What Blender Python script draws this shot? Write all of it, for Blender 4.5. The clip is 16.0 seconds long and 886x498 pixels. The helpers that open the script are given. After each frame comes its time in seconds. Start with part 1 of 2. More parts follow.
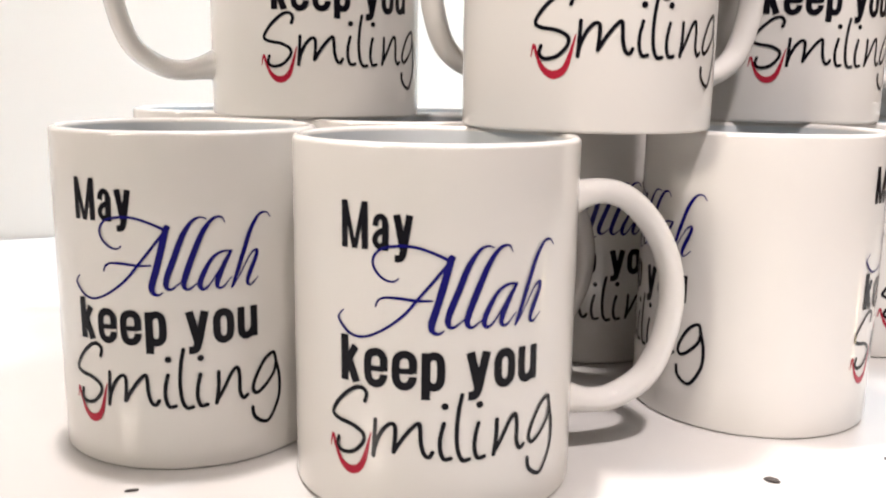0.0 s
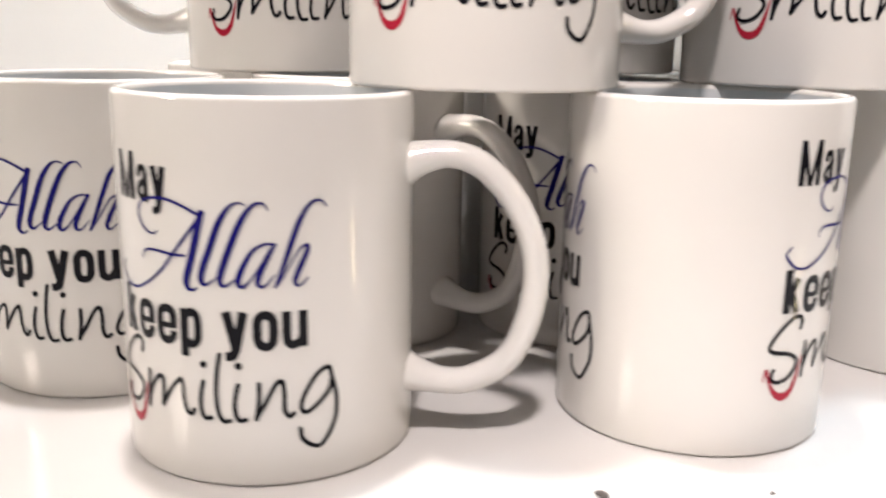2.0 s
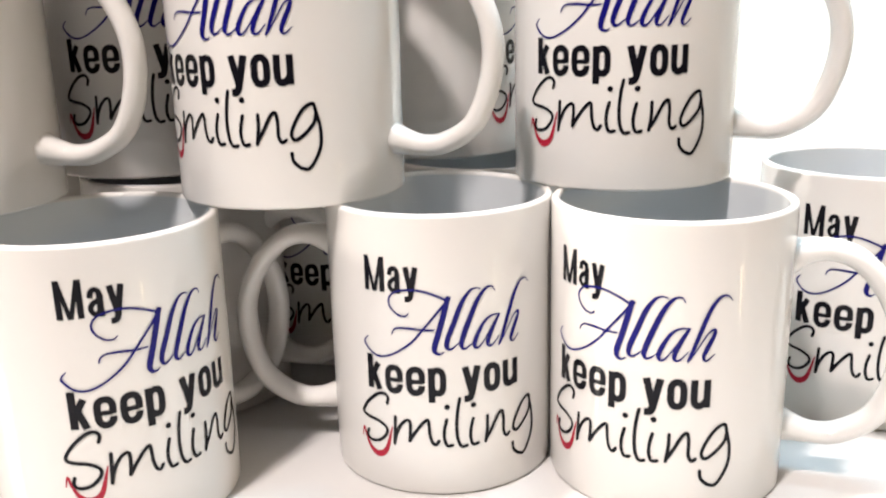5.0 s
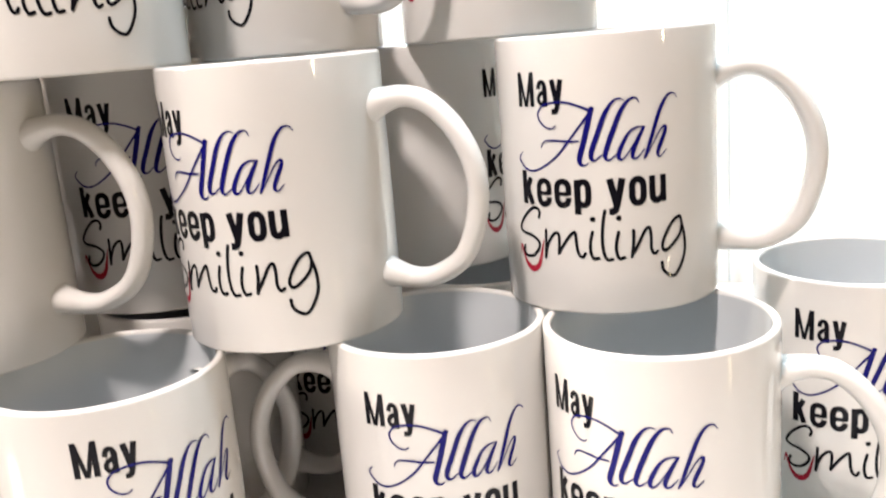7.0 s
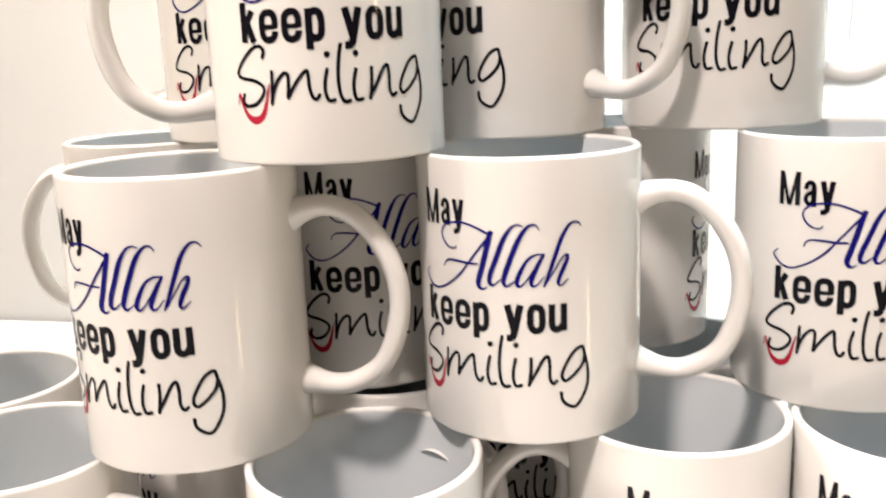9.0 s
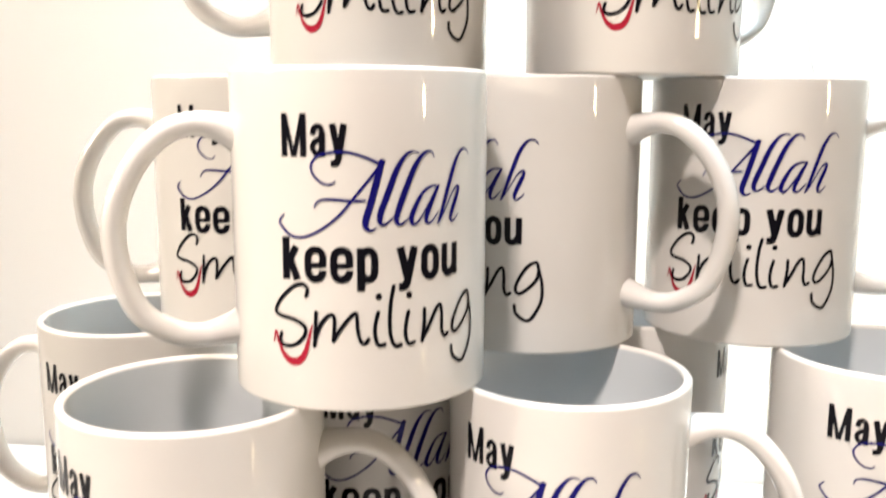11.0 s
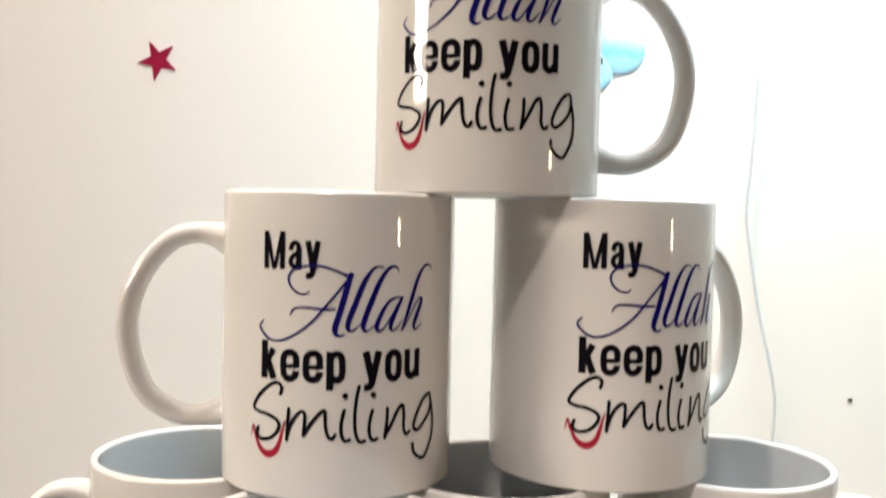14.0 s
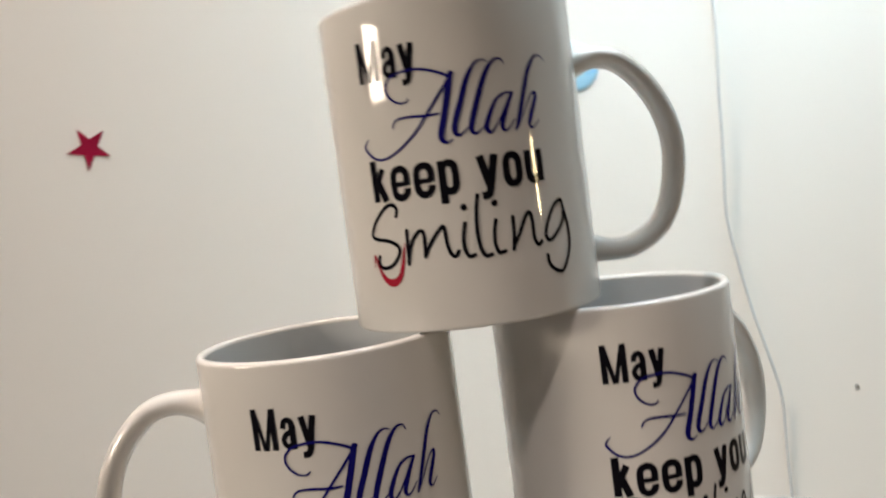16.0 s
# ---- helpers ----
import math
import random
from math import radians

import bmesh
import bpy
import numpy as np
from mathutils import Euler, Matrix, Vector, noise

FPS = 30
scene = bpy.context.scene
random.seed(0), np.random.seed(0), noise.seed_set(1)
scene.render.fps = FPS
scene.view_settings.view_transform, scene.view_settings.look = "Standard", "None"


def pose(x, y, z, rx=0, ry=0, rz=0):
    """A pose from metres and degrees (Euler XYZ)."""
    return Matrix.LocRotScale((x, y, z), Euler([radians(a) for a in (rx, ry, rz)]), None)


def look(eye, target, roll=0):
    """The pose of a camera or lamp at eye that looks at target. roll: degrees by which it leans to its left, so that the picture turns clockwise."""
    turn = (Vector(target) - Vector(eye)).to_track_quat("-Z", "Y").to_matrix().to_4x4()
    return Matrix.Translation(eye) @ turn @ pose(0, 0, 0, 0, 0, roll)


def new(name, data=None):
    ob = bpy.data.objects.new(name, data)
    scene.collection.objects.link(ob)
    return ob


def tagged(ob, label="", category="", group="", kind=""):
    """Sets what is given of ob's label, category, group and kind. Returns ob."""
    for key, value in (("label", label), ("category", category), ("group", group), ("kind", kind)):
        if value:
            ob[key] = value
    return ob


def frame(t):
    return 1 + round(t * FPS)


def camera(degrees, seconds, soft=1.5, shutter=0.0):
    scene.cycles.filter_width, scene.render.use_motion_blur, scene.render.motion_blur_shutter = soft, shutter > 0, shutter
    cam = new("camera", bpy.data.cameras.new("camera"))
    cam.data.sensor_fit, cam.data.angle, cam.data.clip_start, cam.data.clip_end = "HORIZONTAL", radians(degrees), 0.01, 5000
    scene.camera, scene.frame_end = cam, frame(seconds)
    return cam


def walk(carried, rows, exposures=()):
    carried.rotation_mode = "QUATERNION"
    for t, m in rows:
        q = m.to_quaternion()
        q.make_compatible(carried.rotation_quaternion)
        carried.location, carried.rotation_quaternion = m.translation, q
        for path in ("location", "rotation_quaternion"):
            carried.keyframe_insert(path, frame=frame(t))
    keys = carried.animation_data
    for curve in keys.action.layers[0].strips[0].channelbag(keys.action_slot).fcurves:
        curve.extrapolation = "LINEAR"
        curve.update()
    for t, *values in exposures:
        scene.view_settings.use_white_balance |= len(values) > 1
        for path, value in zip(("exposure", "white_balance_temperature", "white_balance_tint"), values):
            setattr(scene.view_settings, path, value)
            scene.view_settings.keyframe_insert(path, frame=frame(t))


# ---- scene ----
cam = camera(52.65, 16.0, soft=2.1, shutter=0.5)
# seconds, place in metres, turn in degrees
PATH = [
    (0.0, 0.0061, -0.2576, 0.1161, 79.06, -0.84, 1.03),
    (0.5, 0.0268, -0.2586, 0.1165, 78.24, -0.60, 4.71),
    (1.0, 0.0583, -0.2512, 0.1190, 77.95, -0.53, 11.01),
    (1.5, 0.0934, -0.2381, 0.1181, 77.26, -0.78, 14.70),
    (2.0, 0.1292, -0.2211, 0.1144, 76.62, -1.09, 19.35),
    (2.5, 0.2078, -0.2054, 0.1267, 76.11, -0.91, 25.67),
    (3.0, 0.2763, -0.1863, 0.1408, 75.69, -0.77, 29.73),
    (3.5, 0.3101, -0.1604, 0.1438, 74.82, -1.14, 32.19),
    (4.0, 0.3408, -0.1282, 0.1510, 75.11, -0.58, 34.31),
    (4.5, 0.3681, -0.1068, 0.1574, 74.49, 0.37, 35.68),
    (7.0, 0.3966, -0.0944, 0.2031, 76.52, 4.70, 37.60),
    (7.5, 0.3839, -0.1135, 0.2153, 76.60, 4.02, 38.39),
    (8.0, 0.3585, -0.1332, 0.2233, 76.61, 3.61, 37.92),
    (10.5, 0.2652, -0.1543, 0.2691, 79.91, 0.16, 32.75),
    (11.0, 0.2575, -0.1454, 0.2892, 80.86, -0.25, 31.25),
    (11.5, 0.2530, -0.1410, 0.3074, 81.98, -0.20, 30.21),
    (12.0, 0.2490, -0.1411, 0.3257, 83.03, -0.49, 29.44),
    (12.5, 0.2448, -0.1480, 0.3452, 83.85, -0.75, 29.12),
    (13.0, 0.2405, -0.1441, 0.3561, 84.14, -0.54, 29.19),
    (13.5, 0.2393, -0.1379, 0.3744, 85.51, -0.72, 28.64),
    (14.0, 0.2368, -0.1286, 0.3933, 87.76, -1.30, 27.51),
    (14.5, 0.2301, -0.1301, 0.4059, 90.10, -1.78, 26.74),
    (15.0, 0.2249, -0.1331, 0.4143, 91.49, -2.33, 26.83),
    (15.5, 0.2221, -0.1211, 0.4292, 90.53, -1.51, 27.25),
    (16.0, 0.2152, -0.1032, 0.4413, 86.28, 7.55, 24.50),
]
# seconds, stops, white balance in kelvin and tint
EXPOSURES = [(0.0, -0.04, 6080, 13), (2.0, 0.02, 6080, 13), (2.5, 0.10, 6060, 12), (3.5, 0.16, 6080, 12), (4.5, 0.22, 6080, 11), (8.0, 0.17, 6280, 12), (10.5, 0.30, 6400, 11), (11.0, 0.20, 6430, 11), (11.5, 0.08, 6450, 11),
             (12.0, 0.0, 6450, 11), (12.5, 0.02, 6450, 11), (13.2, -0.06, 6450, 11), (14.0, -0.44, 6450, 11), (14.6, -0.92, 6430, 11), (15.2, -1.17, 6430, 11), (16.0, -1.02, 6520, 12)]
walk(cam, [(t, pose(x, y, z, rx, ry, rz)) for t, x, y, z, rx, ry, rz in PATH], EXPOSURES)

# ---- light ----
WALL_TURN = 24.09         # the back wall's direction against the x axis
WALL_DIST = 0.4472        # its distance from the origin
ROOM = pose(0, 0, 0, 0, 0, WALL_TURN)   # room axes: x along the back wall, y towards it

world = bpy.data.worlds.new("world")
scene.world = world
world.use_nodes = True
world.node_tree.nodes["Background"].inputs[0].default_value = (0.9, 0.95, 1.0, 1)
world.node_tree.nodes["Background"].inputs[1].default_value = 0.3


def area_lamp(name, m, sx, sy, power, colour, spread=180):
    data = bpy.data.lights.new(name, "AREA")
    data.shape, data.size, data.size_y, data.energy, data.color = "RECTANGLE", sx, sy, power, colour
    data.spread = radians(spread)
    ob = new(name, data)
    ob.matrix_world = m
    return ob


def polar(az, dist, z):
    return Vector((0.08 + dist * math.cos(radians(az)), 0.12 + dist * math.sin(radians(az)), z))


def spot_lamp(name, eye, target, degrees, soft, radius, power, colour):
    data = bpy.data.lights.new(name, "SPOT")
    data.spot_size, data.spot_blend, data.shadow_soft_size, data.energy, data.color = radians(degrees), soft, radius, power, colour
    ob = new(name, data)
    ob.matrix_world = look(eye, target)
    return ob


area_lamp("window_light", look(polar(-136, 2.0, 0.87), (0.1, 0.1, 0.44)), 0.52, 0.36, 2.2, (1.0, 0.86, 0.68), 38)
spot_lamp("ceiling_spot_light", (0.27, -0.77, 1.70), (0.225, 0.09, 0.05), 20.5, 0.75, 0.085, 165, (1.0, 0.87, 0.78))
spot_lamp("wall_washer_light", ROOM @ Vector((-0.05, 0.165, 1.72)), ROOM @ Vector((0.0, 0.447, 0.40)), 80, 0.6, 0.05, 140, (1.0, 0.88, 0.77))
area_lamp("wall_lamp_light", look(ROOM @ Vector((0.50, 0.22, 1.05)), ROOM @ Vector((0.38, 0.447, 0.55))), 0.5, 0.08, 6.2, (0.66, 0.89, 1.0), 100)
area_lamp("standing_lamp_light", look(polar(2, 2.0, 0.45), (0.1, 0.1, 0.45)), 0.075, 0.2, 3.5, (1.0, 0.78, 0.42))
# small downlights in the ceiling
for x, y in ((-0.55, -0.9), (0.75, -1.1), (-0.9, -0.1), (0.15, -1.5), (1.1, -0.3)):
    area_lamp("downlight", look((x, y, 1.79), (x, y, 0)), 0.06, 0.06, 2.0, (1.0, 0.92, 0.83))


# ---- materials ----
def material(name, colour, rough=0.5, metal=0.0, coat=0.0, spec=0.5, vary=0.0, scale=8.0, bump=0.0, bump_scale=200.0):
    mat = bpy.data.materials.new(name)
    mat.use_nodes = True
    nt = mat.node_tree
    bsdf = nt.nodes["Principled BSDF"]
    bsdf.inputs["Base Color"].default_value = (*colour, 1)
    bsdf.inputs["Roughness"].default_value = rough
    bsdf.inputs["Metallic"].default_value = metal
    bsdf.inputs["Specular IOR Level"].default_value = spec
    bsdf.inputs["Coat Weight"].default_value = coat
    bsdf.inputs["Coat Roughness"].default_value = 0.05
    coord = nt.nodes.new("ShaderNodeTexCoord")
    if vary:
        n = nt.nodes.new("ShaderNodeTexNoise")
        n.inputs["Scale"].default_value, n.inputs["Detail"].default_value = scale, 6
        ramp = nt.nodes.new("ShaderNodeMixRGB")
        ramp.inputs[1].default_value = (*[c * (1 - vary) for c in colour], 1)
        ramp.inputs[2].default_value = (*[min(1, c * (1 + vary)) for c in colour], 1)
        nt.links.new(coord.outputs["Object"], n.inputs["Vector"])
        nt.links.new(n.outputs["Fac"], ramp.inputs[0])
        nt.links.new(ramp.outputs[0], bsdf.inputs["Base Color"])
    if bump:
        n = nt.nodes.new("ShaderNodeTexNoise")
        n.inputs["Scale"].default_value, n.inputs["Detail"].default_value = bump_scale, 4
        b = nt.nodes.new("ShaderNodeBump")
        b.inputs["Strength"].default_value, b.inputs["Distance"].default_value = bump, 0.002
        nt.links.new(coord.outputs["Object"], n.inputs["Vector"])
        nt.links.new(n.outputs["Fac"], b.inputs["Height"])
        nt.links.new(b.outputs["Normal"], bsdf.inputs["Normal"])
    return mat


CERAMIC = material("white_glazed_ceramic", (0.675, 0.658, 0.63), 0.04, spec=0.7, vary=0.015, scale=30, bump=0.02, bump_scale=35)
# blue-grey inside glaze, its colour lowered further for the shade inside the mugs
INNER = material("shaded_grey_inner_glaze", (0.56, 0.585, 0.60), 0.05, vary=0.02, scale=30)
BISQUE = material("unglazed_ceramic", (0.62, 0.58, 0.52), 0.8, vary=0.08, scale=300)
INK_BLACK = material("black_print", (0.006, 0.006, 0.009), 0.06, spec=0.15, vary=0.2, scale=300)
INK_BLUE = material("blue_print", (0.008, 0.007, 0.13), 0.06, spec=0.15, vary=0.25, scale=200)
INK_RED = material("red_print", (0.34, 0.02, 0.04), 0.06, spec=0.15, vary=0.2, scale=200)
TABLE = material("white_laminate", (0.58, 0.57, 0.555), 0.10, vary=0.02, scale=20, bump=0.012, bump_scale=120)
PAINT = material("cream_wall_paint", (0.82, 0.768, 0.71), 0.6, vary=0.02, scale=4, bump=0.035, bump_scale=250)
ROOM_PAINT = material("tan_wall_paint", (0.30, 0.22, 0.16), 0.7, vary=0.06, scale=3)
FLOOR = material("brown_floor", (0.22, 0.15, 0.10), 0.5, vary=0.2, scale=5)
STAR = material("crimson_foil", (0.30, 0.004, 0.035), 0.35, vary=0.1, scale=60)


def sticker_material():
    """Printed foil whose blue fades to pale cyan towards the top."""
    mat = material("sky_blue_sticker", (0.28, 0.64, 0.89), 0.35)
    nt = mat.node_tree
    coord, split, ramp, grain, add = (nt.nodes.new("ShaderNode" + k) for k in ("TexCoord", "SeparateXYZ", "ValToRGB", "TexNoise", "Math"))
    grain.inputs["Scale"].default_value = 60
    add.operation, add.inputs[1].default_value = "MULTIPLY_ADD", 0.012
    ramp.color_ramp.elements[0].position, ramp.color_ramp.elements[0].color = 0.0, (0.42, 0.73, 0.93, 1)
    ramp.color_ramp.elements[1].position, ramp.color_ramp.elements[1].color = 0.014, (0.64, 0.85, 0.95, 1)
    band = ramp.color_ramp.elements.new(0.004)
    band.color = (0.22, 0.56, 0.88, 1)
    nt.links.new(coord.outputs["Object"], split.inputs[0])
    nt.links.new(coord.outputs["Object"], grain.inputs["Vector"])
    nt.links.new(grain.outputs["Fac"], add.inputs[0])
    nt.links.new(split.outputs["Y"], add.inputs[2])
    nt.links.new(add.outputs[0], ramp.inputs[0])
    nt.links.new(ramp.outputs[0], nt.nodes["Principled BSDF"].inputs["Base Color"])
    return mat


BALLOON = sticker_material()
PAPER = material("white_paper", (0.92, 0.90, 0.86), 0.6, vary=0.02, scale=20, bump=0.035, bump_scale=250)
# this grey stands in for the shade line along a sheet's edge
SHEET_EDGE = material("grey_sheet_edge_line", (0.56, 0.56, 0.55), 0.4, vary=0.08, scale=40)
DEBRIS = material("dark_crumb", (0.06, 0.05, 0.045), 0.8, vary=0.3, scale=500)


# ---- helpers for meshes ----
def mesh_of(name, bm, mat, smooth=True):
    me = bpy.data.meshes.new(name)
    bm.to_mesh(me)
    bm.free()
    me.materials.append(mat)
    for p in me.polygons:
        p.use_smooth = smooth
    return me


def part(name, bm, mat, parent=None, label="", smooth=True):
    ob = new(name, mesh_of(name, bm, mat, smooth))
    if parent:
        ob.parent = parent
    if label:
        tagged(ob, label)
    return ob


def box(x0, x1, y0, y1, z0, z1, m=None, bevel=0.0):
    bm = bmesh.new()
    bmesh.ops.create_cube(bm, size=1)
    bmesh.ops.transform(bm, matrix=Matrix.Translation(((x0 + x1) / 2, (y0 + y1) / 2, (z0 + z1) / 2)) @ Matrix.Diagonal((x1 - x0, y1 - y0, z1 - z0, 1)), verts=bm.verts)
    if bevel:
        bmesh.ops.bevel(bm, geom=bm.edges[:], offset=bevel, segments=2, affect="EDGES")
    if m:
        bmesh.ops.transform(bm, matrix=m, verts=bm.verts)
    return bm


def spline(points, step):
    """Catmull-Rom through points of any size, about a step apart."""
    p = [np.array(q, float) for q in points]
    if len(p) == 2:
        p = [p[0], (p[0] + p[1]) / 2, p[1]]
    ext = [2 * p[0] - p[1], *p, 2 * p[-1] - p[-2]]
    out = []
    for i in range(1, len(ext) - 2):
        a, b, c, d = ext[i - 1:i + 3]
        n = max(2, int(np.linalg.norm((c - b)[:2]) / step))
        for k in range(n):
            u = k / n
            out.append(0.5 * (2 * b + (c - a) * u + (2 * a - 5 * b + 4 * c - d) * u * u + (3 * b - a - 3 * c + d) * u ** 3))
    out.append(p[-1])
    return out


# ---- setting ----
H = 0.1000      # a mug's height
R = 0.041       # and its outer radius

tagged(part("wall_north", box(-2.2, 2.2, WALL_DIST, WALL_DIST + 0.1, -0.75, 1.8, ROOM), PAINT, smooth=False), "cream painted wall behind the table, smooth and bright", "wall", kind="structure")
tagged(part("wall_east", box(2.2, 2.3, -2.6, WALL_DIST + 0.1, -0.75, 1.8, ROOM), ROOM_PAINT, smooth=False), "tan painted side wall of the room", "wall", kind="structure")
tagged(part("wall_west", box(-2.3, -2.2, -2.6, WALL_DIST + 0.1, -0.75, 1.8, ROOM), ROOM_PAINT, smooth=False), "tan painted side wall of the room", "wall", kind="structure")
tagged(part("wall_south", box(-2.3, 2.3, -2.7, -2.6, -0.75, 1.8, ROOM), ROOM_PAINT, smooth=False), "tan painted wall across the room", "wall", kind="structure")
tagged(part("floor", box(-2.3, 2.3, -2.7, WALL_DIST + 0.1, -0.8, -0.75, ROOM), FLOOR, smooth=False), "brown wooden floor of the room", "floor", kind="structure")
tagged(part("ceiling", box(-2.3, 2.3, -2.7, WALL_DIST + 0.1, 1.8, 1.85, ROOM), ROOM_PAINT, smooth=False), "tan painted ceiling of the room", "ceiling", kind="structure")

table = tagged(new("table"), "white laminate table top standing against the wall", "table")
part("tabletop", box(-0.9, 0.9, -0.55, WALL_DIST - 0.002, -0.03, 0.0, ROOM, 0.002), TABLE, table, smooth=False)
for lx in (-0.85, 0.85):
    for ly in (-0.5, WALL_DIST - 0.06):
        part("leg", box(lx - 0.025, lx + 0.025, ly - 0.025, ly + 0.025, -0.75, -0.03, ROOM, 0.003), TABLE, table, smooth=False)


# ---- the mug ----
def lathe(profile, segs=72):
    bm = bmesh.new()
    rings = []
    for r, z in profile:
        if r < 1e-6:
            rings.append([bm.verts.new((0, 0, z))])
        else:
            rings.append([bm.verts.new((r * math.cos(2 * math.pi * i / segs), r * math.sin(2 * math.pi * i / segs), z)) for i in range(segs)])
    for a, b in zip(rings, rings[1:]):
        for i in range(segs):
            j = (i + 1) % segs
            if len(a) == 1:
                bm.faces.new((a[0], b[j], b[i]))
            elif len(b) == 1:
                bm.faces.new((a[i], a[j], b[0]))
            else:
                bm.faces.new((a[i], a[j], b[j], b[i]))
    bmesh.ops.recalc_face_normals(bm, faces=bm.faces)
    return bm


def arc(cx, cz, rad, a0, a1, n):
    return [(cx + rad * math.cos(radians(a0 + (a1 - a0) * i / n)), cz + rad * math.sin(radians(a0 + (a1 - a0) * i / n))) for i in range(n + 1)]


def body_mesh():
    prof = [(0, 0.0035), (0.030, 0.0035), (0.0325, 0.0022)]
    prof += [(0.0345, 0.0002), (0.0393, 0.0002)]
    prof += arc(R - 0.0011, 0.0013, 0.0011, -80, 0, 4)
    prof += [(R, 0.02), (R, 0.05), (R, 0.08)]
    prof += arc(R - 0.0015, H - 0.0015, 0.0015, 0, 180, 10)
    bm = lathe(prof)
    side = max(bm.faces, key=lambda f: f.calc_area())
    side.normal_update()
    if side.normal.dot(side.calc_center_median() - Vector((0, 0, side.calc_center_median().z))) < 0:
        bmesh.ops.reverse_faces(bm, faces=bm.faces)
    return bm


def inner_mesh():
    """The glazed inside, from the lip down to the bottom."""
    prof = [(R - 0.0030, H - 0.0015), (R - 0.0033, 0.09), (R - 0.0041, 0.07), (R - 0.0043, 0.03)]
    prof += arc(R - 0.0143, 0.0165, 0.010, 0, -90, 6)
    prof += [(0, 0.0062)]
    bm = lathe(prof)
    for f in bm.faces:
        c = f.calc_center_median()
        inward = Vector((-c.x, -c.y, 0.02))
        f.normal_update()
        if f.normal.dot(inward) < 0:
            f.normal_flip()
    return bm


def foot_mesh():
    prof = [(0.0343, 0.0012), (0.0347, 0.0), (0.0391, 0.0), (0.0395, 0.0010)]
    return lathe(prof)


def handle_mesh():
    line = spline([(38, 80), (44, 82.2), (52, 83.2), (60.2, 80.6), (68.6, 72.3), (74.5, 61), (76.5, 49), (74.4, 35.5), (69, 24.3), (59.3, 18), (51.5, 16.8), (44, 18), (38, 19.5)], 1.8)
    bm = bmesh.new()
    rings = []
    n, segs = len(line), 16
    for i, p in enumerate(line):
        d = line[min(i + 1, n - 1)] - line[max(i - 1, 0)]
        d /= np.linalg.norm(d)
        nrm = np.array([d[1], -d[0]])
        end = min(i, n - 1 - i) / (n - 1)
        flare = 1 + 0.7 * max(0, 1 - end / 0.12) ** 2
        a, b = 3.8 * flare, 5.1 * flare
        ring = []
        for k in range(segs):
            ang = 2 * math.pi * k / segs
            q = p + nrm * a * math.cos(ang)
            ring.append(bm.verts.new((q[0] / 1000, b * math.sin(ang) / 1000, q[1] / 1000)))
        rings.append(ring)
    for r0, r1 in zip(rings, rings[1:]):
        for k in range(segs):
            j = (k + 1) % segs
            bm.faces.new((r0[k], r0[j], r1[j], r1[k]))
    bmesh.ops.recalc_face_normals(bm, faces=bm.faces)
    return bm


# the lettering: pen strokes in millimetres on the unrolled side (along, up, width)
SCRIPT = [
    [(-5, 70.1, .5), (-6.2, 69.2, .6), (-8.8, 69.6, .7), (-11.3, 71.8, .8), (-12, 74.7, .8), (-9.9, 77.3, .8), (-5.6, 78.4, .9), (-.7, 78.3, .9), (4.2, 76.8, .9), (8.3, 74.9, 1)],
    [(9, 75.7, 1.4), (5.8, 71.8, 1), (.7, 65.7, .9), (-3.9, 60.3, .9), (-9.6, 56, .8), (-15.1, 53.7, .8), (-19.4, 54.3, .9), (-22.5, 57.1, .9), (-22.8, 58.4, .7), (-21.2, 60.2, .4)],
    [(8.5, 75.7, 2), (7, 70.1, 2.3), (5.2, 63.6, 2.3), (3.7, 58.6, 2.3), (4, 56.5, 1.6), (5.5, 55.9, .8), (6.8, 56.7, .4)],
    [(-11.2, 62.3, .5), (-10.7, 63.7, .6), (-8.9, 64.8, .7), (-5.1, 64.9, .9), (-.1, 64.5, .9), (3.6, 64.6, .7)],
    [(19.7, 78.1, .4), (17.9, 78.6, .6), (15.6, 77.4, 1.1), (12.9, 73.3, 1.9), (10.3, 66.7, 2.1), (8.1, 61, 2.1), (7.9, 58.3, 1.7), (9.3, 57.6, .9), (11.9, 59.6, .4)],
    [(25.1, 76.8, .4), (24.1, 78.4, .6), (21.6, 78, 1.1), (18.7, 74.4, 1.8), (15.9, 68.2, 2.1), (13.4, 61.6, 2.1), (12.8, 58.7, 1.7), (14, 57.4, .9), (16.8, 59.3, .4)],
    [(26.7, 68.2, .6), (24, 68.2, .8), (21, 66.3, 1.2), (18.2, 61.4, 1.8), (17.4, 58.5, 1.7), (18.4, 57.3, 1), (20.5, 59.1, .6), (24, 64.4, .5), (26.7, 68.2, .5)],
    [(26.7, 68.2, 1), (24.5, 64.4, 1.7), (22.5, 59.8, 1.8), (22.5, 57.7, 1.2), (24, 57.6, .7), (26.6, 60.4, .4)],
    [(39.9, 77.2, .4), (38.5, 78.7, .6), (36, 78.3, 1), (33.2, 74.5, 1.6), (30.7, 68.2, 1.7), (28.3, 61.5, 1.4), (26.6, 57.2, .8)],
    [(27.2, 57.7, .4), (29.5, 61.4, .5), (32.6, 66.4, .6), (34.7, 67.8, 1), (34.7, 66.1, 1.5), (32.6, 61.6, 1.8), (31.5, 58.5, 1.4), (32.5, 57.3, .7), (35, 59.4, .4)],
]
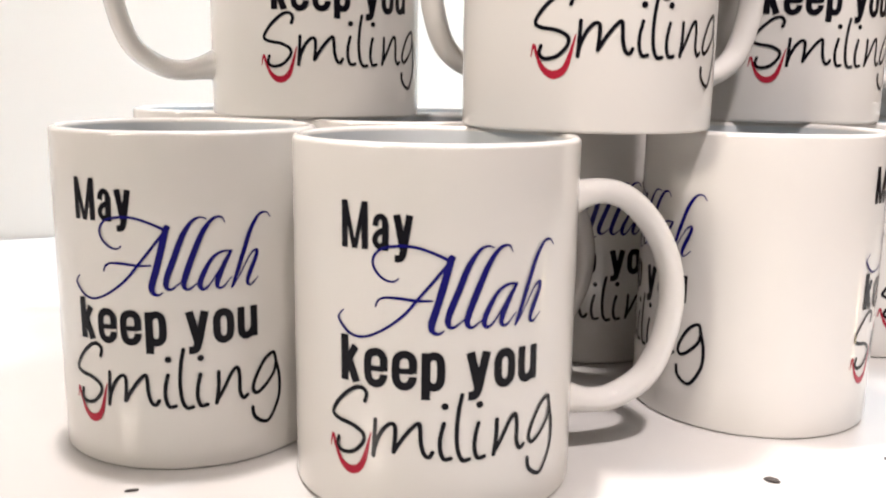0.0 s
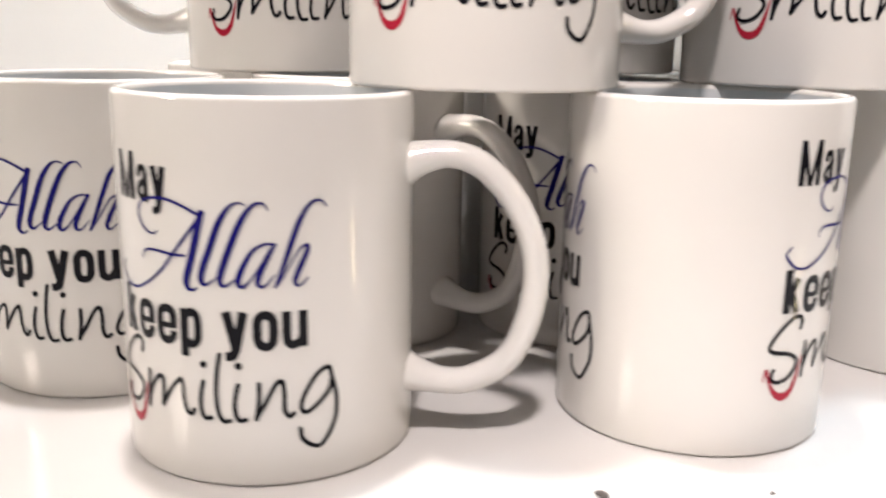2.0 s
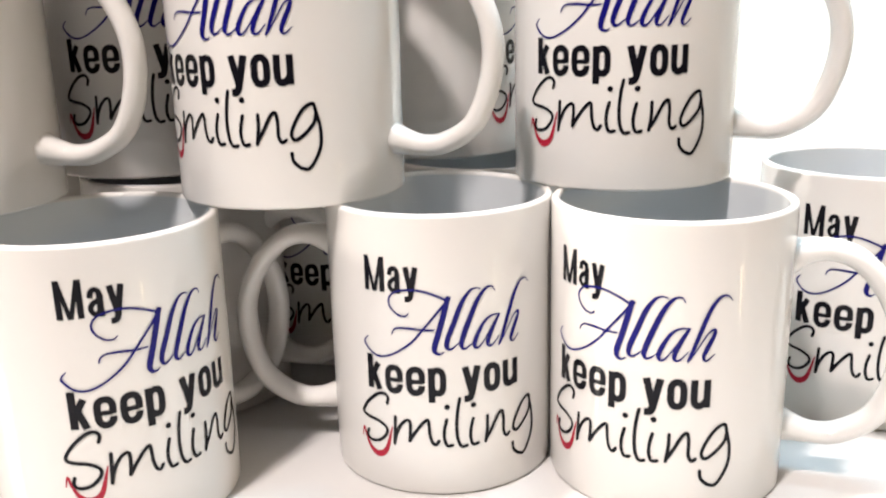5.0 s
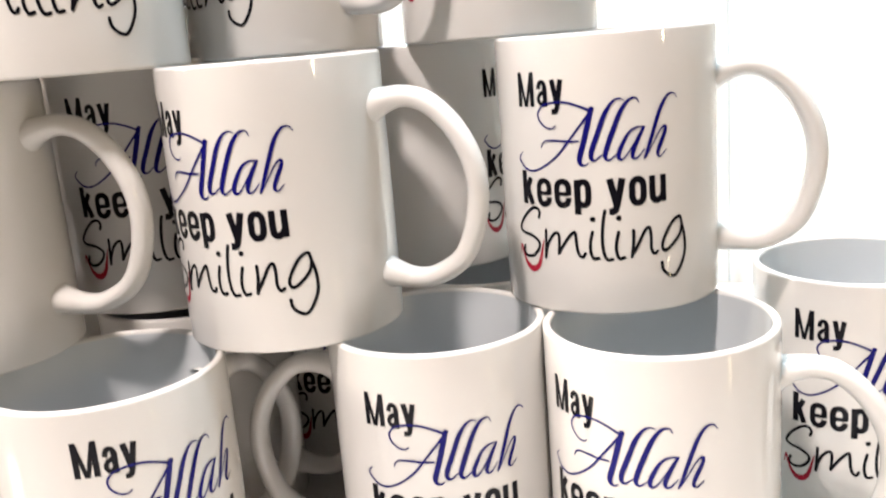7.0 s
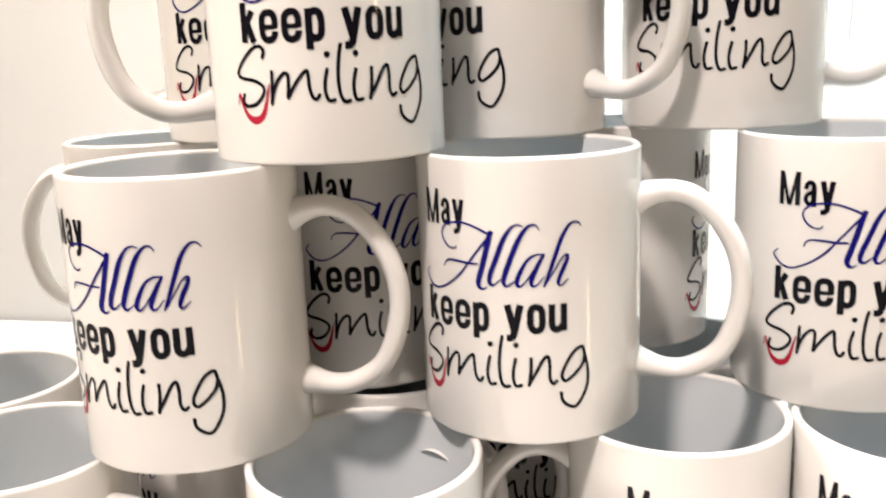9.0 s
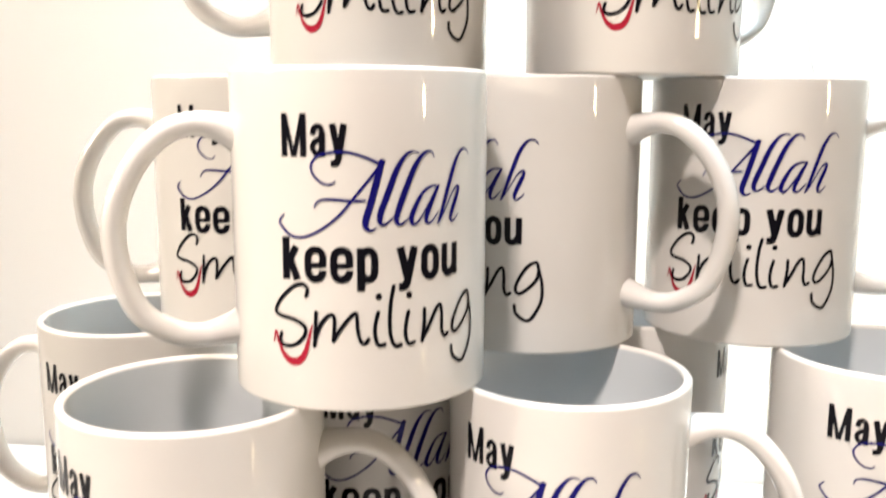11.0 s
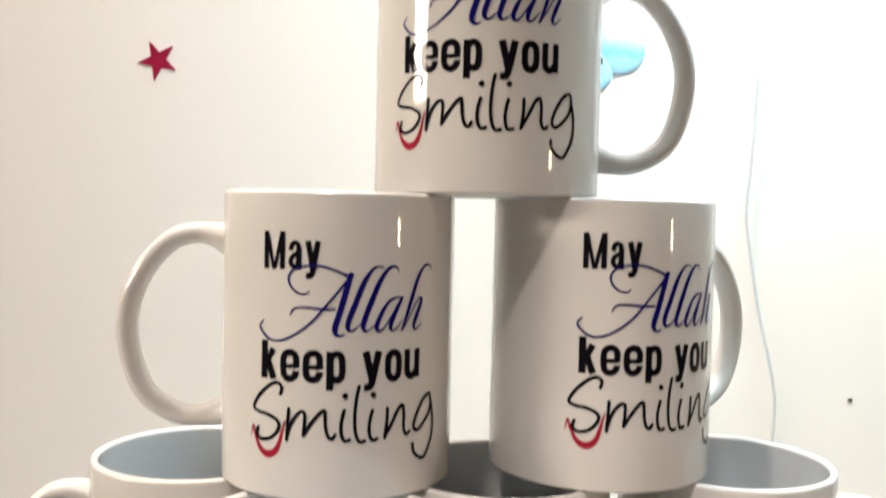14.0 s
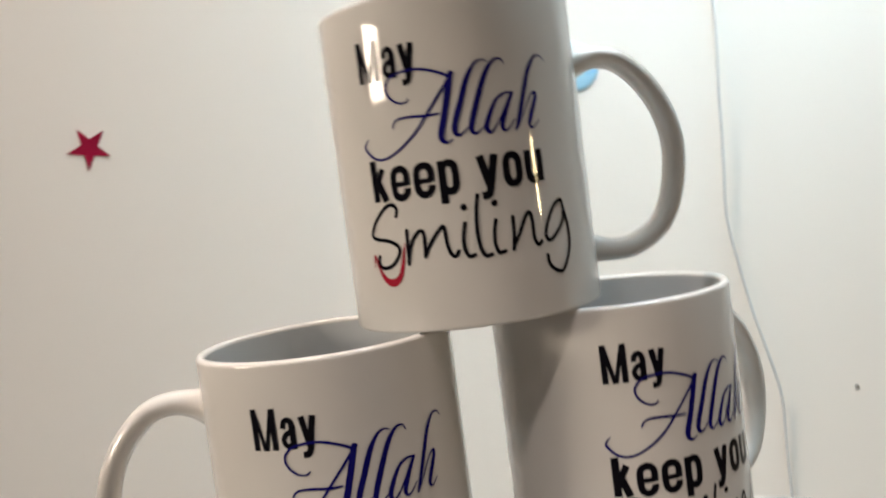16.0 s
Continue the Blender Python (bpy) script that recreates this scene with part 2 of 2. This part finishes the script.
PEN = [
    [(-14.4, 36.2), (-13.9, 38.4), (-15.5, 39.8), (-18.5, 38.9), (-22.9, 35), (-25.1, 31.2), (-23.1, 29.7), (-18.4, 28.9), (-15, 27), (-15.1, 24.4), (-18.1, 21.4), (-21.8, 20.7), (-23.6, 22.1), (-23.1, 24.4)],
    [(-11.3, 31.6), (-11.5, 27.7), (-11.9, 21.4)],
    [(-11.9, 22), (-11.1, 25.1), (-9.4, 28.7), (-7.2, 30.9), (-5.9, 30.6), (-5.7, 28), (-6.1, 23.2)],
    [(-6.1, 23.2), (-4.3, 26.2), (-1.7, 29.7), (.5, 31.6), (1, 29.7), (1.2, 26.2), (2, 23.2), (3.3, 22.3), (4.3, 23.7)],
    [(7.2, 31.7), (6.3, 27.8), (6.3, 24.3), (7.3, 21.8), (9.1, 22)],
    [(11.9, 39.4), (11.1, 35.3), (10.6, 29.3), (11, 24), (12.3, 21.3), (14.1, 21.5)],
    [(16.5, 31.4), (15.7, 28), (15.5, 24.5), (16.4, 21.7), (18.3, 21.9)],
    [(21.8, 31.7), (21.7, 27.2), (21, 22)],
    [(21, 22.5), (23.2, 26.1), (25.9, 31.1), (27.6, 32.2), (28.2, 29), (28.2, 24.5), (29.3, 22.3), (30.6, 23.1)],
    [(40.9, 32.2), (40, 34.7), (36.7, 33), (33.5, 28.1), (32.5, 24.6), (33.8, 23), (36.7, 24.7), (40, 28.2), (40.9, 31.3)],
    [(40.9, 32.2), (42.2, 26.3), (41.8, 19.9), (38.3, 13.7), (35.5, 13.4), (32.7, 15.8), (32.2, 18.7)],
]
DOTS = [(7.4, 36.4), (16.7, 36.5)]
SMILE = [
    [(-25, 22.8, .6), (-22.3, 17.8, 1.6), (-18.8, 16, 2.5), (-15.3, 18.5, 1.8), (-12.6, 27.6, .4)],
    [(-26.3, 21.2, .4), (-25.4, 24.7, .8), (-24.4, 21.5, 1)],
]


def ribbon(bm, points, width=None, step=0.5, caps=True):
    line = spline([(*p[:2], p[2] if width is None else width) for p in points], step)
    n = len(line)
    rows = []
    for i, p in enumerate(line):
        d = (line[min(i + 1, n - 1)] - line[max(i - 1, 0)])[:2]
        d /= max(np.linalg.norm(d), 1e-9)
        nrm, w = np.array([-d[1], d[0]]), max(p[2], 0.2) / 2
        rows.append([bm.verts.new((*(p[:2] + nrm * w * k), 0)) for k in (-1, 0, 1)])
    for a, b in zip(rows, rows[1:]):
        bm.faces.new((a[0], a[1], b[1], b[0]))
        bm.faces.new((a[1], a[2], b[2], b[1]))
    for end in (line[0], line[-1]) if caps else ():
        disc(bm, end[0], end[1], max(end[2], 0.2) / 2)


def disc(bm, x, y, rad, n=10):
    bm.faces.new([bm.verts.new((x + rad * math.cos(2 * math.pi * i / n), y + rad * math.sin(2 * math.pi * i / n), 0)) for i in range(n)])


def bars(bm, glyph, dx=0.0):
    for width, *points in glyph:
        ribbon(bm, [(x + dx, y) for x, y in points], width, 0.4, False)


# heavy condensed letters: stroke width, then the points of the stroke
LETTER_M = [(1.9, (-20.6, 77), (-20.6, 89.3)), (1.9, (-14.4, 77), (-14.4, 89.3)), (1.35, (-20.4, 89.2), (-17.65, 77)), (1.35, (-14.6, 89.2), (-17.35, 77))]
LETTER_A = [(1.9, (-8.6, 77), (-8.6, 84.2)), (1.65, (-11.4, 83.2), (-11, 85), (-9.9, 85.7), (-8.9, 85.1), (-8.6, 83.4)), (1.55, (-8.7, 82.4), (-10.6, 81.4), (-11.5, 79.7), (-10.6, 78.1), (-9.4, 78.2), (-8.7, 79.4))]
LETTER_Y = [(1.9, (-5.6, 86.4), (-3.9, 77.6)), (1.9, (-2.2, 86.4), (-3.4, 79.5), (-3.9, 76.6), (-4.6, 75.3), (-6.1, 75.2))]
LETTER_K = [(2.5, (-20.85, 41), (-20.85, 53.6)), (2.2, (-17.3, 50.9), (-20.3, 45.6)), (2.4, (-19.4, 47), (-17.1, 41))]
LETTER_E = [(1.5, (-12.8, 45.6), (-9.0, 45.6)), (2.2, (-9.0, 45.1), (-9.0, 48.3), (-9.9, 49.8), (-11.3, 50.1), (-12.7, 49.6), (-13.5, 48), (-13.5, 43.8), (-12.7, 42), (-11.3, 41.5), (-9.9, 42), (-9.1, 43.2), (-9.0, 44.2))]
LETTER_P = [(2.4, (2.3, 38.1), (2.3, 50.8)), (2.2, (2.8, 49.2), (4, 50), (5.4, 49.7), (6.2, 48), (6.2, 43.6), (5.4, 41.9), (4, 41.6), (2.8, 42.4))]
LETTER_Y2 = [(2.4, (13.9, 50.8), (16.2, 41.4)), (2.4, (18.4, 50.8), (16.8, 43.5), (16, 40.3), (15.2, 39.1), (13.5, 39))]
LETTER_O = [(2.3, (21.8, 45.8), (21.8, 48), (22.6, 49.6), (23.8, 50), (25, 49.6), (25.8, 48), (25.8, 43.7), (25, 42), (23.8, 41.6), (22.6, 42), (21.8, 43.7), (21.8, 45.8))]
LETTER_U = [(2.3, (29.2, 50.8), (29.2, 44), (29.8, 42.3), (31, 41.8), (32.3, 42.5), (33.2, 43.8)), (2.3, (33.4, 41.2), (33.4, 50.8))]


def wrap(bm, lift, turn):
    """Bends flat lettering in millimetres round the mug; turn: where its zero lies, in degrees."""
    xs = [v.co.x for v in bm.verts]
    x = math.floor(min(xs)) + 1.5
    while x < max(xs):
        bmesh.ops.bisect_plane(bm, geom=bm.verts[:] + bm.edges[:] + bm.faces[:], plane_co=(x, 0, 0), plane_no=(1, 0, 0), dist=1e-4)
        x += 1.5
    for v in bm.verts:
        ang = radians(turn) + 0.975 * v.co.x / (R * 1000)
        v.co = ((R + lift) * math.cos(ang), (R + lift) * math.sin(ang), 0.983 * v.co.y / 1000)
    for f in bm.faces:
        f.normal_update()
        c = f.calc_center_median()
        if f.normal.x * c.x + f.normal.y * c.y < 0:
            f.normal_flip()
    return bm


def print_mesh(kind):
    """One printed word or mark, its zero on the mug's x axis."""
    bm = bmesh.new()
    lift, mat = 0.00016, INK_BLACK
    if kind == "word_may":
        for g in (LETTER_M, LETTER_A, LETTER_Y):
            bars(bm, g)
    elif kind == "word_keep":
        for g, dx in ((LETTER_K, 0), (LETTER_E, 0), (LETTER_E, 7.9), (LETTER_P, 0)):
            bars(bm, g, dx)
    elif kind == "word_you":
        for g in (LETTER_Y2, LETTER_O, LETTER_U):
            bars(bm, g)
    elif kind == "script_word":
        lift, mat = 0.00024, INK_BLUE
        for line in SCRIPT:
            ribbon(bm, [(x, y, 0.87 * w) for x, y, w in line])
    elif kind == "pen_word":
        lift = 0.00020
        for line in PEN:
            ribbon(bm, line, 1.2)
        for x, y in DOTS:
            disc(bm, x, y, 1.0, 14)
    else:
        lift, mat = 0.00012, INK_RED
        for line in SMILE:
            ribbon(bm, line)
    return mesh_of(kind, wrap(bm, lift, 0), mat, False)


PRINTS = {"word_may": "bold black condensed letters", "word_keep": "bold black condensed letters", "word_you": "bold black condensed letters",
          "script_word": "dark blue calligraphic letters", "pen_word": "thin black handwritten letters", "smile_mark": "red curved smile stroke"}
MESHES = {kind: print_mesh(kind) for kind in PRINTS}
MESHES["body"] = mesh_of("body", body_mesh(), CERAMIC)
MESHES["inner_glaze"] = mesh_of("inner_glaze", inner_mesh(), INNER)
MESHES["foot_ring"] = mesh_of("foot_ring", foot_mesh(), BISQUE)
MESHES["handle"] = mesh_of("handle", handle_mesh(), CERAMIC)


def make_mug(x, y, storey, handle, front, back, label, shift=0.0, rise=0.0, lift=0.0):
    """A mug with its handle and its two prints turned to these directions, in degrees."""
    mug = tagged(new("mug"), label, "mug", "stacked mugs")
    mug.matrix_basis = pose(x, y, storey * H + lift)
    body = new("body", MESHES["body"])
    body.parent, body.matrix_basis = mug, pose(0, 0, 0, 0, 0, handle)
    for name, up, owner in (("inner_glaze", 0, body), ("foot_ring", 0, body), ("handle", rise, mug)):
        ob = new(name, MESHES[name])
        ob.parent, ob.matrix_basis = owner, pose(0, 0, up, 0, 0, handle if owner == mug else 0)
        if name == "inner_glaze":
            tagged(ob, "blue-grey glazed inside, darkened for the shade within")
    for turn in (front, back):
        for kind, words in PRINTS.items():
            ob = tagged(new(kind, MESHES[kind]), words)
            ob.parent, ob.matrix_basis = body, pose(0, 0, shift, 0, 0, turn - handle)
    return mug


# place in metres, storey of the stack, directions of the handle and of the two prints in degrees,
# label, how much higher the prints, the handle and the whole mug sit than usual
MUGS = [
    (-0.0809, 0.0296, 0, 12, -94.0, 112.0, "white printed mug on the table at the stack's corner", -0.0013),
    (0.0000, 0.0000, 0, 14, -94.6, 113.5, "white printed mug standing foremost on the white table", -0.0025, -0.0005),
    (0.1144, 0.0628, 0, 87, -20.5, -185.7, "white printed mug on the table, its blank side forward", 0.0018),
    (0.1906, 0.1541, 0, -152, -260.9, -61.8, "white printed mug on the table, handle towards the stack", -0.0023),
    (0.2658, 0.1871, 0, 20, -94.6, 111.4, "white printed mug on the table at the stack's end", -0.0008),
    (0.3071, 0.2893, 0, 34, -79.3, 126.7, "white printed mug on the table at the back corner", 0.0003),
    (-0.0183, 0.1017, 0, -14, -124.0, 82.0, "white printed mug on the table, shaded inside the stack", 0.0002),
    (0.0639, 0.1385, 0, 24, -101.8, 104.2, "white printed mug on the table, shaded inside the stack", -0.0018),
    (0.0775, 0.2197, 0, 52, -60.8, 145.2, "white printed mug on the table, shaded inside the stack", 0.0002),
    (-0.0518, 0.1110, 1, -158, -284.7, -73.6, "white printed mug in the second storey, handle pointing outward", -0.0017),
    (0.0482, 0.0476, 1, 31, -85.2, 119.6, "white printed mug foremost in the second storey", 0.0012),
    (0.1406, 0.1317, 1, 20, -88.4, 111.9, "white printed mug in the second storey of the stack", 0.0007),
    (0.2319, 0.2180, 1, 24, -80.7, 116.2, "white printed mug at the end of the second storey", -0.0001),
    (0.0559, 0.1351, 1, -143, 104.0, -51.5, "white printed mug shaded within the second storey", 0.0009, 0.0000, 0.0022),
    (0.1267, 0.2389, 1, 130, 16.4, 222.4, "white printed mug at the back of the second storey", -0.0008),
    (0.0832, 0.0901, 2, -132, -245.6, -56.7, "white printed mug foremost in the third storey", -0.0010),
    (0.1044, 0.1759, 2, -0, -116.6, 91.4, "white printed mug in the middle of the third storey"),
    (0.1760, 0.2319, 2, 26, -87.4, 118.6, "white printed mug at the end of the third storey", 0.0022),
    (-0.0025, 0.1342, 2, -154, -272.9, -62.2, "white printed mug at the far end of the third storey", 0.0011),
    (0.0548, 0.1414, 3, -152, -266.1, -62.9, "white printed mug in the fourth storey, handle outward", -0.0011, 0.0015),
    (0.1337, 0.2005, 3, 61, -51.8, 153.1, "white printed mug in the fourth storey, handle turned back", 0.0005),
    (0.0968, 0.1737, 4, 36, -78.1, 127.9, "white printed mug alone on top of the stack", 0.0000, -0.0035),
    (-0.1050, 0.1700, 0, 175, 61.0, -93.0, "white printed mug on the table behind the stack's corner"),
    # two unseen mugs, added to close bright gaps and keep the stack's inside dark
    (-0.0050, 0.1920, 0, 100, -14.0, 192.0, "white printed mug added unseen behind the stack to block light"),
    (0.1590, 0.2305, 0, 60, -54.0, 152.0, "white printed mug added unseen behind the stack to block light"),
]
for row in MUGS:
    make_mug(*row)


# ---- on the wall ----
def on_wall(x, z, off=0.0):
    """The pose of a thing on the back wall: its x along the wall, its y up, its z out of the wall."""
    return ROOM @ Matrix.Translation((x, WALL_DIST - off, z)) @ pose(0, 0, 0, 90)


def slab(outline, thick):
    """A flat piece of that outline, front side up."""
    bm = bmesh.new()
    top = [bm.verts.new((x, y, thick)) for x, y in outline]
    low = [bm.verts.new((x, y, 0)) for x, y in outline]
    bm.faces.new(top)
    bm.faces.new(low[::-1])
    for i in range(len(top)):
        j = (i + 1) % len(top)
        bm.faces.new((low[i], low[j], top[j], top[i]))
    bmesh.ops.recalc_face_normals(bm, faces=bm.faces)
    return bm


star = part("star_sticker", slab([((0.0158 if i % 2 == 0 else 0.0062) * math.sin(math.pi * i / 5 - 0.45), (0.0158 if i % 2 == 0 else 0.0062) * math.cos(math.pi * i / 5 - 0.45)) for i in range(10)], 0.0006), STAR, smooth=False)
star.matrix_basis = on_wall(-0.0920, 0.5034)
tagged(star, "small crimson five-pointed star stuck on the wall", "sticker")

cloud = tagged(new("cloud_sticker"), "sky blue cloud-shaped sticker on the wall", "sticker")
cloud.matrix_basis = on_wall(0.2375, 0.5155)
for i, (x, y, r) in enumerate([(0.013, -0.001, 0.0175), (-0.008, 0.013, 0.0175), (-0.008, -0.016, 0.016), (-0.024, 0.004, 0.022)]):
    dome = lathe([(r * math.cos(radians(a)), 0.0004 + (0.0022 + 0.0004 * i) * math.sin(radians(a))) for a in range(0, 91, 10)], 32)
    bmesh.ops.translate(dome, vec=(x, y, 0), verts=dome.verts)
    part("lobe", dome, BALLOON, cloud)
for x, y, w, h in ((-0.002, 0.012, 0.0012, 0.010), (-0.002, -0.009, 0.004, 0.005)):
    part("printed_bar", slab([(x - w / 2, y - h / 2), (x + w / 2, y - h / 2), (x + w / 2, y + h / 2), (x - w / 2, y + h / 2)], 0.0040), INK_BLACK, cloud, "small dark printed bar", False)


def sheet(x0, x1, z0, z1, lift, wave, nx=24, nz=60):
    """A thin sheet on the wall; lift(u, v) is its distance from it, wave(v) shifts its first edge."""
    bm = bmesh.new()
    grid = []
    for j in range(nz + 1):
        v = j / nz
        line = []
        for i in range(nx + 1):
            u = (i / nx) ** 2
            line.append(bm.verts.new((x0 + wave(v) * (1 - u) + (x1 - x0) * u, z0 + (z1 - z0) * v, lift(u, v))))
        grid.append(line)
    for a, b in zip(grid, grid[1:]):
        for i in range(nx):
            bm.faces.new((a[i], a[i + 1], b[i + 1], b[i]))
    bmesh.ops.solidify(bm, geom=bm.faces[:], thickness=0.0002)
    bmesh.ops.recalc_face_normals(bm, faces=bm.faces)
    return bm


def tube(line, rad, segs=8):
    """A round cord along points in the plane of the wall, lying on it."""
    bm = bmesh.new()
    rings = []
    for i, p in enumerate(line):
        d = line[min(i + 1, len(line) - 1)] - line[max(i - 1, 0)]
        d /= np.linalg.norm(d)
        rings.append([bm.verts.new((p[0] + d[1] * rad * math.cos(k), p[1] - d[0] * rad * math.cos(k), p[2] + rad * math.sin(k))) for k in (2 * math.pi * q / segs for q in range(segs))])
    for r0, r1 in zip(rings, rings[1:]):
        for k in range(segs):
            bm.faces.new((r0[k], r0[(k + 1) % segs], r1[(k + 1) % segs], r1[k]))
    bmesh.ops.recalc_face_normals(bm, faces=bm.faces)
    return bm


# a sheet's wavy edge down the wall, drawn as a thin cord, here and there a little off it
cord_line = spline([(0.3445, 0.80, 0.002), (0.3445, 0.623, 0.002), (0.3446, 0.5855, 0.005), (0.350, 0.548, 0.004), (0.349, 0.515, 0.006), (0.3467, 0.486, 0.007), (0.346, 0.457, 0.006), (0.3445, 0.424, 0.005), (0.3432, 0.398, 0.004), (0.3485, 0.362, 0.003), (0.355, 0.325, 0.004), (0.3612, 0.298, 0.006), (0.3676, 0.266, 0.005), (0.3677, 0.225, 0.003), (0.3675, 0.15, 0.004), (0.367, 0.002, 0.004)], 0.01)
cord = part("cable", tube(cord_line, 0.0011), SHEET_EDGE)
cord.matrix_basis = on_wall(0, 0)
tagged(cord, "wavy sheet edge down the wall, drawn as a thin grey cord", "cable")

# two sheets of paper side by side, flat on the wall but for one curling corner each
for x0, x1, z0, curl in ((0.290, 0.3425, 0.590, 0.005), (0.349, 0.4175, 0.5825, 0.006)):
    card = part("paper_sign", sheet(x0, x1, z0, 0.80, lambda u, v: 0.0005 + curl * math.exp(-v * 30) * u ** 6, lambda v: 0.0, 16, 30), PAPER, smooth=False)
    card.matrix_basis = on_wall(0, 0)
    tagged(card, "blank white paper sheet with a curling lower corner", "paper", "papers on the wall")

speck = part("wall_speck", slab([(0.0016 * math.cos(0.785 * k) * (1 + 0.2 * (k % 2)), 0.0014 * math.sin(0.785 * k)) for k in range(8)], 0.0008), DEBRIS, smooth=False)
speck.matrix_basis = on_wall(0.4227, 0.2651)
tagged(speck, "tiny dark speck on the painted wall", "speck")


# ---- on the table ----
def crumb(x, y, sx, sy, sz, turn, label):
    bm = bmesh.new()
    bmesh.ops.create_icosphere(bm, subdivisions=2, radius=1)
    for v in bm.verts:
        v.co *= 1 + 0.35 * noise.noise(v.co * 1.7 + Vector((x * 90, y * 90, 0)))
    low = min(v.co.z for v in bm.verts)
    for v in bm.verts:
        v.co = (v.co.x * sx, v.co.y * sy, (v.co.z - low) * sz)
    ob = part("crumb", bm, DEBRIS)
    ob.matrix_basis = pose(x, y, 0, 0, 0, turn)
    tagged(ob, label, "crumb")


crumb(0.1005, -0.0092, 0.0024, 0.0015, 0.0006, -25, "dark grey flake lying on the white table")
crumb(-0.0840, -0.0247, 0.0020, 0.0006, 0.0004, 20, "thin grey sliver lying on the white table")
crumb(0.1420, 0.0080, 0.0007, 0.0006, 0.0004, 0, "tiny grey crumb lying on the white table")
